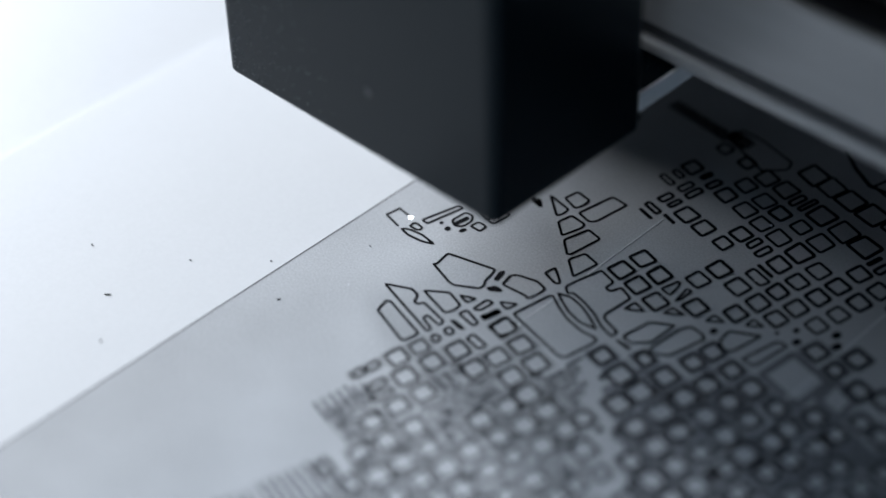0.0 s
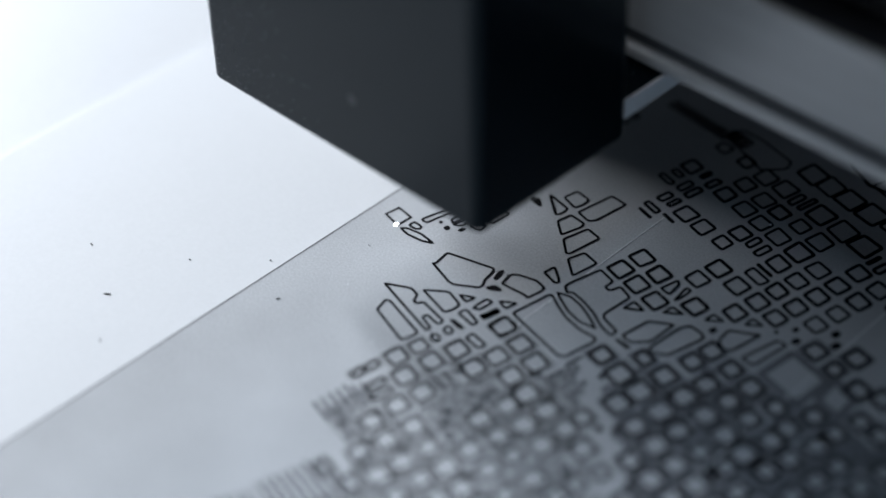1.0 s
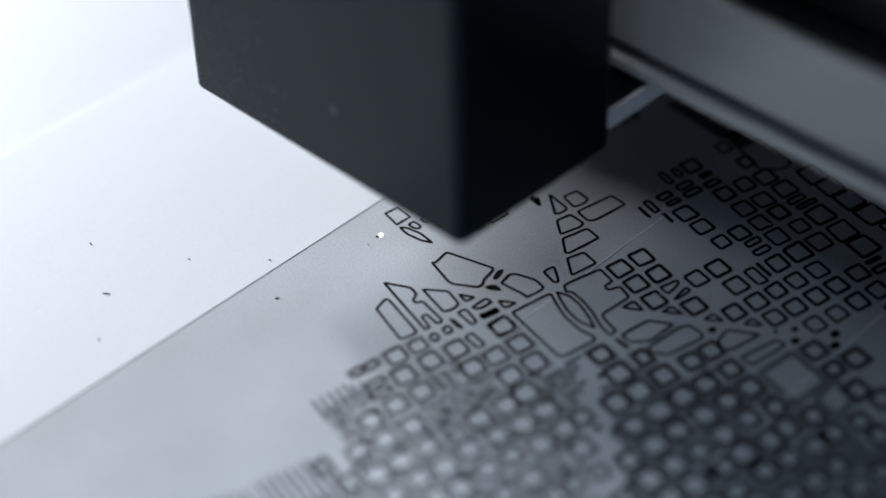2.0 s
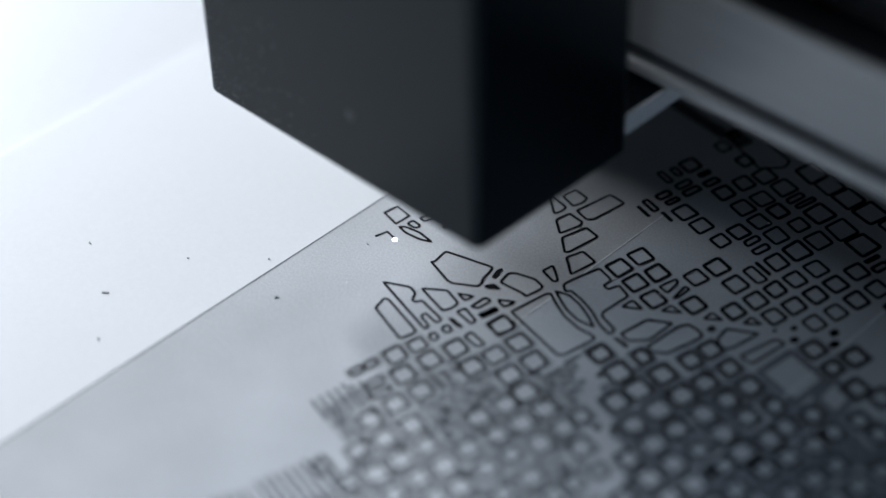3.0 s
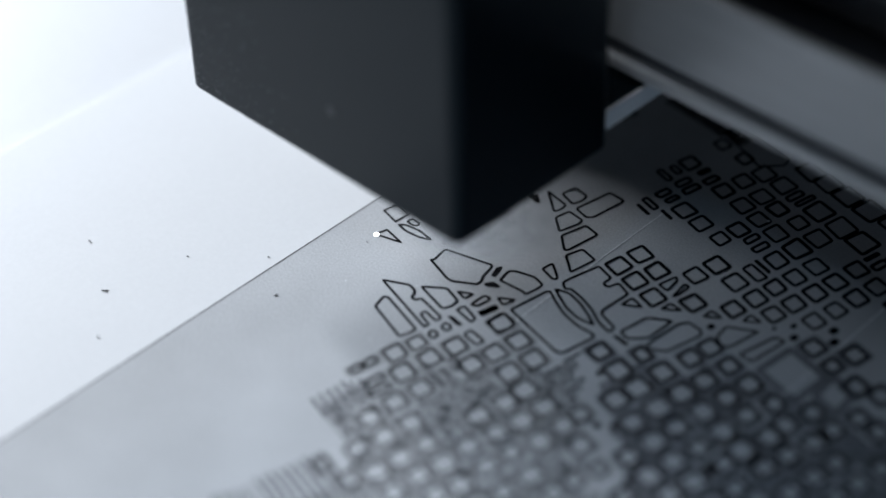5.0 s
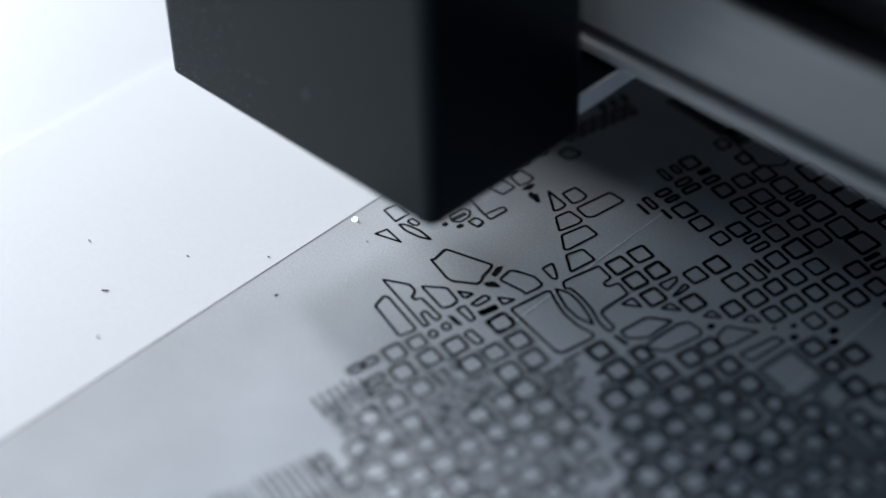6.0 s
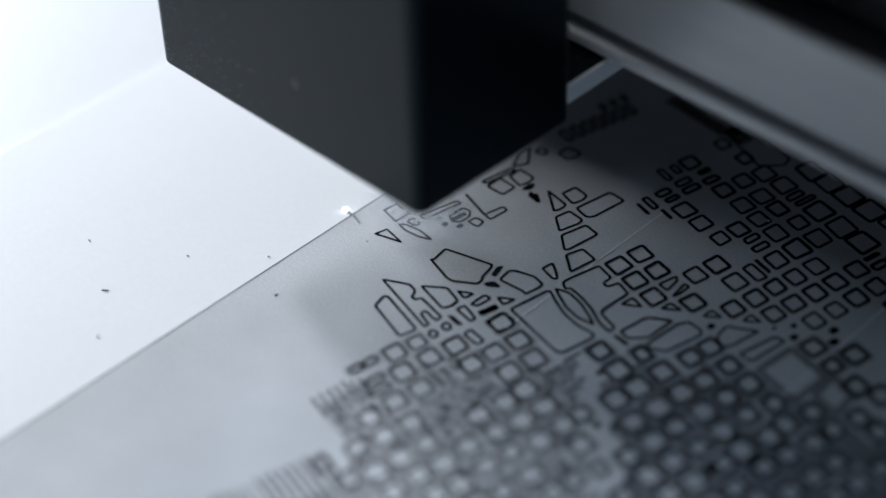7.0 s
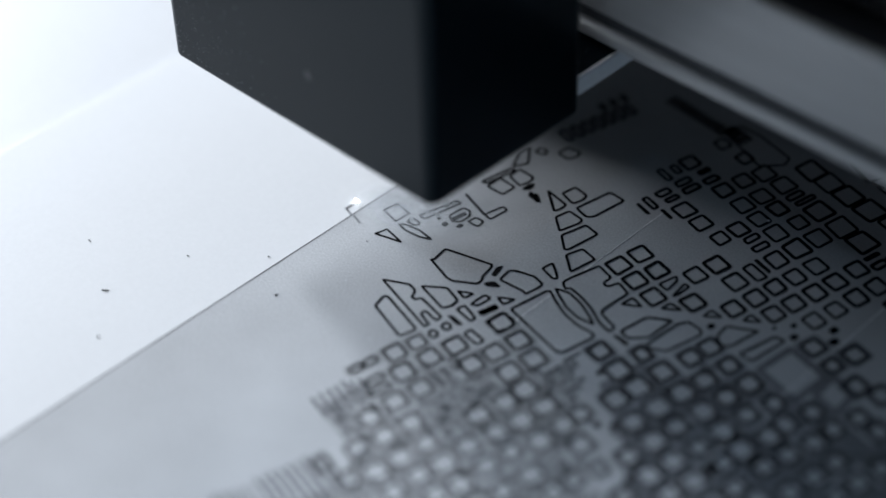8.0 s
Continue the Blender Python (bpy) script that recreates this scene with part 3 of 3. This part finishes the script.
faded(W_AXES, 38.8, -18.8, 1.27, 1.21)
faded(W_AXES, 30.5, -6.4, 0.60, 0.57)
faded(W_AXES, 31.9, -9.5, 0.60, 0.57)
faded(W_AXES, 28.7, -6.2, 0.50, 0.48)
faded(W_AXES, 35.7, -11.2, 0.59, 0.56)
# worn patches fill what the blocks leave open, up to the diagonal road
WEST_BOUNDS = ((11.4, -20.6), (14.6, -12.8), (25.2, -7.7), (27.5, -4.9), (31.2, -8.2), (34.5, -11.1), (38.1, -14.1), (42.5, -18.0), (49.2, -24.5), (20.4, -51.6), (21.0, -43.5), (19.6, -35.8), (18.1, -34.6), (10.2, -31.8), (10.7, -26.7))
EAST_BOUNDS = ((30.5, -2.8), (33.0, 0.2), (38.6, 5.5), (43.1, 7.6), (49.3, 7.3), (53.3, 9.8), (60.5, 10.0), (66.9, 11.0), (74.7, -0.6), (52.0, -21.9), (45.2, -15.4), (40.8, -11.5), (37.2, -8.5), (33.9, -5.7))
wear(W_AXES, WEST_BOUNDS)
wear(E_AXES, EAST_BOUNDS)
# two small round blocks and a burnt bar
ring((12.2, -10.5), (12.4, -11.0), (12.2, -11.4), (11.8, -11.5), (11.3, -11.3), (11.1, -10.8), (11.2, -10.4), (11.7, -10.3))
ring((11.9, -12.6), (12.1, -13.0), (12.0, -13.5), (11.5, -13.6), (11.1, -13.4), (10.8, -12.9), (11.0, -12.5), (11.4, -12.4))
solid((12.9, -6.2), (13.4, -3.7), (14.2, -3.9), (13.6, -6.4))
# small lettering and smudges at the far edge
block(N_AXES, -3.6, 29.2, 2.5, 1.0)
block(N_AXES, -3.1, 31.0, 2.5, 1.0)
block(N_AXES, -2.7, 32.7, 2.5, 1.0)
block(N_AXES, -2.3, 34.5, 2.5, 1.0)
block(N_AXES, -1.9, 36.3, 2.5, 1.0)
block(N_AXES, -1.4, 38.1, 2.5, 1.0)
block(N_AXES, -1.0, 39.9, 2.5, 1.0)
filled(N_AXES, -4.2, 37.8, 1.6, 0.7)
filled(N_AXES, -3.8, 39.6, 1.6, 0.7)
filled(N_AXES, -3.4, 41.5, 1.6, 0.7)
filled(N_AXES, 2.1, 45.9, 0.5, 2.0)
filled(N_AXES, 3.2, 45.8, 0.5, 2.0)
filled(N_AXES, 4.2, 45.7, 0.5, 2.0)
filled(N_AXES, 5.2, 45.6, 0.5, 2.0)
filled(N_AXES, 6.2, 45.5, 0.5, 2.0)
filled(N_AXES, 7.2, 45.4, 0.5, 2.0)
filled(N_AXES, 8.2, 45.3, 0.5, 2.0)
filled(N_AXES, 9.2, 45.2, 0.5, 2.0)
filled(N_AXES, 10.2, 45.1, 0.5, 2.0)
filled(N_AXES, 11.2, 45.0, 0.5, 2.0)
filled(N_AXES, 12.2, 44.9, 0.5, 2.0)
block(N_AXES, 12.6, 45.6, 0.7, 2.0)
block(N_AXES, 13.6, 45.5, 0.7, 2.0)
block(N_AXES, 14.6, 45.4, 0.7, 2.0)
block(N_AXES, 15.6, 45.3, 0.7, 2.0)
solid((26.5, 53.5), (26.7, 53.6), (29.9, 51.3), (33.5, 49.5), (36.0, 49.7), (36.2, 49.4), (33.5, 49.0), (29.8, 50.9))


def joined(shapes, name, parent, label="burnt outlines of street blocks", material=CHAR):
    verts, faces = [], []
    for v, f in shapes:
        k = len(verts)
        verts += v
        faces += [tuple(a + k for a in face) for face in f]
    ob = drawn(name, (verts, faces), parent, material)
    return tagged(ob, label, "", "", "stuff")


joined(REST, "map_linework", grey_sheet)
joined(ALLEYS["west"], "alley_linework", grey_sheet, "lightly scorched alleys between street blocks", SCORCH)
joined(ALLEYS["east"], "alley_linework", grey_sheet, "scorched alleys between street blocks", BROWN_SCORCH)
joined(ALLEYS["bars"], "weak_linework", grey_sheet, "weakly burnt short bars between street blocks", WEAK)

# ---- the laser head ----
BOTTOM = 18.85 * MM
HX0, HX1, HY0, HY1 = -31.0 * MM, 17.7 * MM, -8.55 * MM, 18.5 * MM


def laser_head():
    head = empty("laser_module", "black box-shaped laser module above the card", "laser module")
    bm = box(HX0, HX1, HY0, HY1, BOTTOM, 0.095)
    upright = [e for e in bm.edges if abs(e.verts[0].co.z - e.verts[1].co.z) > 0.01]
    bmesh.ops.bevel(bm, geom=upright, offset=1.5 * MM, segments=5, affect="EDGES", profile=0.5)
    rims = [e for e in bm.edges if abs(e.verts[0].co.z - e.verts[1].co.z) < 1e-6]
    bmesh.ops.bevel(bm, geom=rims, offset=0.5 * MM, segments=2, affect="EDGES", profile=0.5)
    part("housing", bm, BLACK, head)
    rnd = random.Random(7)
    bm = bmesh.new()
    for k in range(320):
        s = rnd.uniform(0.03, 0.06 + 0.06 * rnd.random() ** 3) * MM
        x = HX0 + 1.5 * MM + abs(rnd.gauss(0, 7.0)) * MM
        z = BOTTOM + 1.2 * MM + rnd.random() ** 1.3 * 16 * MM
        m = Matrix.Translation((x, HY0, z)) @ Matrix.Diagonal((s * rnd.uniform(0.7, 1.8), s, s, 1))
        bmesh.ops.create_icosphere(bm, subdivisions=1, radius=1, matrix=m)
    tagged(part("dust", bm, DUST, head, "pale dust specks"), "", "", "", "stuff")
    bm = bmesh.new()
    bmesh.ops.create_cone(bm, cap_ends=True, segments=24, radius1=0.75 * MM, radius2=0.68 * MM, depth=0.12 * MM,
                          matrix=Matrix.Translation((-3.4 * MM, HY0, 28.4 * MM)) @ Matrix.Rotation(radians(90), 4, "X"))
    part("screw_cover", bm, SLOT_PALE, head, "small round cover")
    plate = part("carriage_plate", box(-24 * MM, HX1 - 0.7 * MM, HY1 - 0.5 * MM, 45 * MM, 21.5 * MM, 24.05 * MM, 0.0002), BLACK, head)
    part("plate_edge", box(HX1 - 0.7 * MM, HX1 - 0.1 * MM, HY1 - 0.5 * MM, 45 * MM, 21.4 * MM, 24.1 * MM, 0.0002), LIP, plate, "pale acrylic edge")
    bm = bmesh.new()
    for k in range(40):
        s = rnd.uniform(0.03, 0.07) * MM
        m = Matrix.Translation((rnd.uniform(6, 16) * MM, rnd.uniform(19, 26) * MM, 24.06 * MM)) @ Matrix.Scale(s, 4)
        bmesh.ops.create_icosphere(bm, subdivisions=1, radius=1, matrix=m)
    tagged(part("dust", bm, DUST, plate, "pale dust specks"), "", "", "", "stuff")
    return head


# ---- the beam that carries it ----
def gantry_beam():
    beam = empty("gantry_beam", "grey aluminium beam with a long groove coloured darker for its shade", "gantry beam")
    x0, x1, y0 = -0.060, 0.244, 24.4 * MM
    part("lower_lip", box(x0, x1, y0, y0 + 14 * MM, 25.0 * MM, 27.3 * MM, 0.0008, 3), GREY, beam, "rounded lower lip")
    part("groove", box(x0, x1, y0 + 1.3 * MM, y0 + 14 * MM, 27.3 * MM, 29.4 * MM), GROOVE, beam, "groove coloured darker for its shade")
    part("face", box(x0, x1, y0, y0 + 1.6 * MM, 29.4 * MM, 41.8 * MM, 0.0007, 3), GREY, beam)
    part("top_slot", box(x0, x1, y0 + 1.6 * MM, y0 + 14 * MM, 29.4 * MM, 36.5 * MM), SLOT, beam, "slot coloured darker for its shade")
    part("rear_rail", box(x0, x1, y0 + 14 * MM, y0 + 22 * MM, 25.0 * MM, 42.5 * MM, 0.0006), GREY, beam)
    # unseen plate and foot, added and sized to block light behind the head
    part("unseen_end_plate", box(-66 * MM, -60 * MM, y0 - 2 * MM, 115 * MM, 3.0 * MM, 95 * MM, 0.001), BLACK, beam, "black end plate out of view")
    part("foot", box(-66 * MM, -60 * MM, 104 * MM, 112 * MM, -0.7 * MM, 3.0 * MM, 0.0004), BLACK, beam, "black foot of the unseen end plate")
    # unseen plate, added to hold up the far end
    part("unseen_end_plate", box(244 * MM, 250 * MM, y0 - 2 * MM, 70 * MM, -8.0 * MM, 56 * MM, 0.001), BLACK, beam, "black end plate out of view")
    return beam


head = laser_head()
beam = gantry_beam()
bm = bmesh.new()
bmesh.ops.create_uvsphere(bm, u_segments=20, v_segments=10, radius=1, matrix=Matrix.Diagonal((0.33 * MM, 0.33 * MM, 0.15 * MM, 1)))
laser_spot = smooth(tagged(part("laser_spot", bm, GLOW), "small glowing white laser spot on the card", "laser spot"))


def smoke_stuff():
    """Thin smoke: mostly clear, thicker towards a wisp's heart, torn by noise."""
    m = bpy.data.materials.new("thin_smoke")
    m.use_nodes = True
    n, l = m.node_tree.nodes, m.node_tree.links
    n.remove(n["Principled BSDF"])
    co, size, length = n.new("ShaderNodeTexCoord"), n.new("ShaderNodeMapping"), n.new("ShaderNodeVectorMath")
    size.inputs["Scale"].default_value = (1 / (11.5 * MM), 1 / (6.5 * MM), 0)
    length.operation = "LENGTH"
    l.new(co.outputs["Object"], size.inputs["Vector"])
    l.new(size.outputs[0], length.inputs[0])
    heart = n.new("ShaderNodeMapRange")
    heart.interpolation_type = "SMOOTHSTEP"
    for key, value in (("From Min", 0.0), ("From Max", 1.0), ("To Min", 1.0), ("To Max", 0.0)):
        heart.inputs[key].default_value = value
    l.new(length.outputs["Value"], heart.inputs["Value"])
    tear, amount, thick = n.new("ShaderNodeTexNoise"), n.new("ShaderNodeMapRange"), n.new("ShaderNodeMath")
    tear.inputs["Scale"].default_value, tear.inputs["Detail"].default_value, tear.inputs["Distortion"].default_value = 140, 3, 0.8
    l.new(co.outputs["Object"], tear.inputs["Vector"])
    for key, value in (("From Min", 0.3), ("From Max", 0.7), ("To Min", 0.14), ("To Max", 0.46)):
        amount.inputs[key].default_value = value
    l.new(tear.outputs[0], amount.inputs["Value"])
    thick.operation = "MULTIPLY"
    l.new(heart.outputs[0], thick.inputs[0])
    l.new(amount.outputs[0], thick.inputs[1])
    clear, white, through_light, body, mix = (n.new("ShaderNodeBsdfTransparent"), n.new("ShaderNodeBsdfDiffuse"), n.new("ShaderNodeBsdfTranslucent"),
                                              n.new("ShaderNodeMixShader"), n.new("ShaderNodeMixShader"))
    white.inputs["Color"].default_value = through_light.inputs["Color"].default_value = (0.8, 0.84, 0.88, 1)
    l.new(white.outputs[0], body.inputs[1])
    l.new(through_light.outputs[0], body.inputs[2])
    l.new(thick.outputs[0], mix.inputs["Fac"])
    l.new(clear.outputs[0], mix.inputs[1])
    l.new(body.outputs[0], mix.inputs[2])
    l.new(mix.outputs[0], n["Material Output"].inputs["Surface"])
    return m


def smoke_plume():
    """Three billowing layers over one another."""
    plume = empty("smoke_plume", "thin pale smoke drifting from the laser spot", "smoke")
    material = smoke_stuff()
    for k, (x, y, z, turn, size) in enumerate(((0, 0, 1.2, 15, 0.95), (3.0, 1.5, 2.6, 40, 1.15), (-3.5, -1.0, 0.8, 0, 0.8))):
        bm = bmesh.new()
        bmesh.ops.create_grid(bm, x_segments=28, y_segments=20, size=1)
        for v in bm.verts:
            v.co.x, v.co.y = v.co.x * 11.8 * MM, v.co.y * 6.7 * MM
            v.co.z = 0.9 * MM * noise.noise(v.co * 160 + Vector((k * 7, 0, 0))) + 0.5 * MM * (1 - (v.co.x / (11.8 * MM)) ** 2)
        wisp = smooth(part("wisp", bm, material, plume))
        wisp.matrix_basis = pose(x * MM, y * MM, z * MM, 0, 0, turn) @ Matrix.Scale(size, 4)
    return plume


smoke = smoke_plume()

# ---- what moves ----
# seconds, and the head's travel from its first place, in millimetres
TRAVEL = [
    (0.0, 0.0, 0.0), (0.2, 0.08, -0.35), (0.5, 0.05, -1.0), (0.7, -0.05, -1.55), (1.0, -0.2, -2.45), (1.2, -0.3, -2.7), (1.3, -0.3, -3.2),
    (1.4, -0.28, -4.3), (1.5, -0.2, -5.8), (1.6, -0.22, -6.02), (1.75, -0.2, -6.02), (2.4, 0.37, -4.40), (2.8, 1.6, -4.6), (3.0, 2.3, -4.85),
    (3.2, 2.9, -4.95), (3.5, 3.55, -5.12), (3.7, 3.45, -5.2), (4.0, 2.8, -5.48), (4.2, 2.3, -5.65), (4.5, 1.6, -5.85), (4.7, 1.0, -5.95),
    (5.05, -0.05, -6.06), (5.5, -3.2, -5.95), (5.8, -3.75, -5.88), (6.0, -4.3, -5.85), (6.2, -4.75, -5.72), (6.5, -5.55, -5.5), (7.0, -6.85, -5.2),
    (7.2, -7.15, -5.0), (7.5, -7.35, -4.6), (7.7, -7.25, -3.95), (8.0, -7.05, -3.0),
]
SPOT = (-7.83, 1.75)
LIT = ((0.0, 1.03), (1.8, 5.05), (5.5, 8.1))
T_ROWS = [r[0] for r in TRAVEL]


def travel(t):
    return tuple(float(np.interp(t, T_ROWS, [r[k] for r in TRAVEL])) for k in (1, 2))


def stroke(a, b, t0, t1, parent, z, material, width=0.30):
    """A burnt line from a to b in short pieces, each pushed up out of the card as the spot passes."""
    a, b = Vector(a), Vector(b)
    count = max(3, round((b - a).length / 0.3))
    made = []
    for k in range(count):
        p, q = a + (b - a) * k / count, a + (b - a) * (k + 1) / count
        d = (q - p).normalized() * 0.08
        n = Vector((-d.y, d.x)).normalized() * width / 2
        p, q = p - d, q + d
        pts = [p - n, q - n, q + n, p + n]
        verts = [(c.x * MM, c.y * MM, h * MM) for h in (TOP, 0) for c in pts]
        faces = [(0, 1, 2, 3), *[(4 + m, 4 + (m + 1) % 4, (m + 1) % 4, m) for m in range(4)]]
        ob = drawn("fresh_stroke", (verts, faces), parent, material)
        made.append((ob, t0 + (t1 - t0) * (k + 0.8) / count, z))
    return made


STROKES = []
for a, b in (((-7.81, -0.68), (-10.65, -0.05)), ((-10.65, -0.05), (-10.3, 2.09)), ((-10.3, 2.09), (-7.66, 1.74))):
    STROKES += stroke(a, b, -2, -1, grey_sheet, 0.0, CHAR)
STROKES += stroke((-7.66, 1.74), (-7.81, -0.68), 0.0, 1.03, grey_sheet, 0.0, CHAR)
STROKES += stroke((-7.95, -4.32), (-7.46, -2.62), 1.8, 2.4, grey_sheet, 0.0, CHAR)
STROKES += stroke((-7.46, -2.62), (-4.23, -3.2), 2.4, 3.55, grey_sheet, 0.0, CHAR)
STROKES += stroke((-4.23, -3.2), (-7.95, -4.32), 3.6, 5.05, grey_sheet, 0.0, CHAR)
STROKES += stroke((-11.1, -4.2), (-13.1, -3.6), 5.5, 6.4, grey_sheet, 0.0, FAINT)
STROKES += stroke((-13.2, -3.58), (-15.0, -3.1), 6.4, 7.25, white_sheet, -0.3 * MM, FAINT)
STROKES += stroke((-15.0, -3.1), (-14.8, -1.1), 7.3, 8.0, white_sheet, -0.3 * MM, FAINT)


def motions():
    walk(head, [(t, pose(x * MM, y * MM, 0)) for t, x, y in TRAVEL])
    walk(beam, [(t, pose(0, y * MM, 0)) for t, x, y in TRAVEL])
    rows = []
    for k in range(81):
        t = k / 10
        x, y = travel(t)
        lit = any(a <= t <= b for a, b in LIT)
        rows.append((t, pose((SPOT[0] + x) * MM, (SPOT[1] + y) * MM, 0.0 if lit else -0.004)))
    walk(laser_spot, rows)
    # the smoke trails the spot, and drifts off under the head where the burning pauses
    drift = ((0.0, 2, 11, 5, 0), (0.5, 2, 10, 5, 6), (1.0, 4, 8, 3, 12), (1.5, 2, 13, 6, 20), (1.9, 2, 13, 6, 22), (2.8, 4, 10, 4, 5), (3.3, 5, 9, 3, 0),
             (3.6, 8, 5, 1, 4), (4.0, 10, 1.5, 0.5, 8), (4.5, 14, 2, 1, 14), (5.0, 12, 6, 2, 20), (5.5, 6, 9, 4, 12), (6.0, 7, 7, 3, 5),
             (6.5, 7, 7, 3, 0), (7.0, 10, 4, 1, -3), (7.5, 13, 1, 0.5, 2), (8.0, 9, 2, 1, 6))
    trail = []
    for t, dx, dy, dz, turn in drift:
        x, y = travel(t)
        trail.append((t, pose((SPOT[0] + x + dx + 1.5) * MM, (SPOT[1] + y + dy) * MM, dz * MM, 0, 0, turn)))
    walk(smoke, trail)
    for ob, t, z in STROKES:
        up, down = pose(0, 0, z), pose(0, 0, z - 0.15 * MM)
        if t <= 0:
            ob.matrix_basis = up
        else:
            walk(ob, [(0, down), (max(t - 0.07, 0.01), down), (t, up), (8.0, up)])


motions()
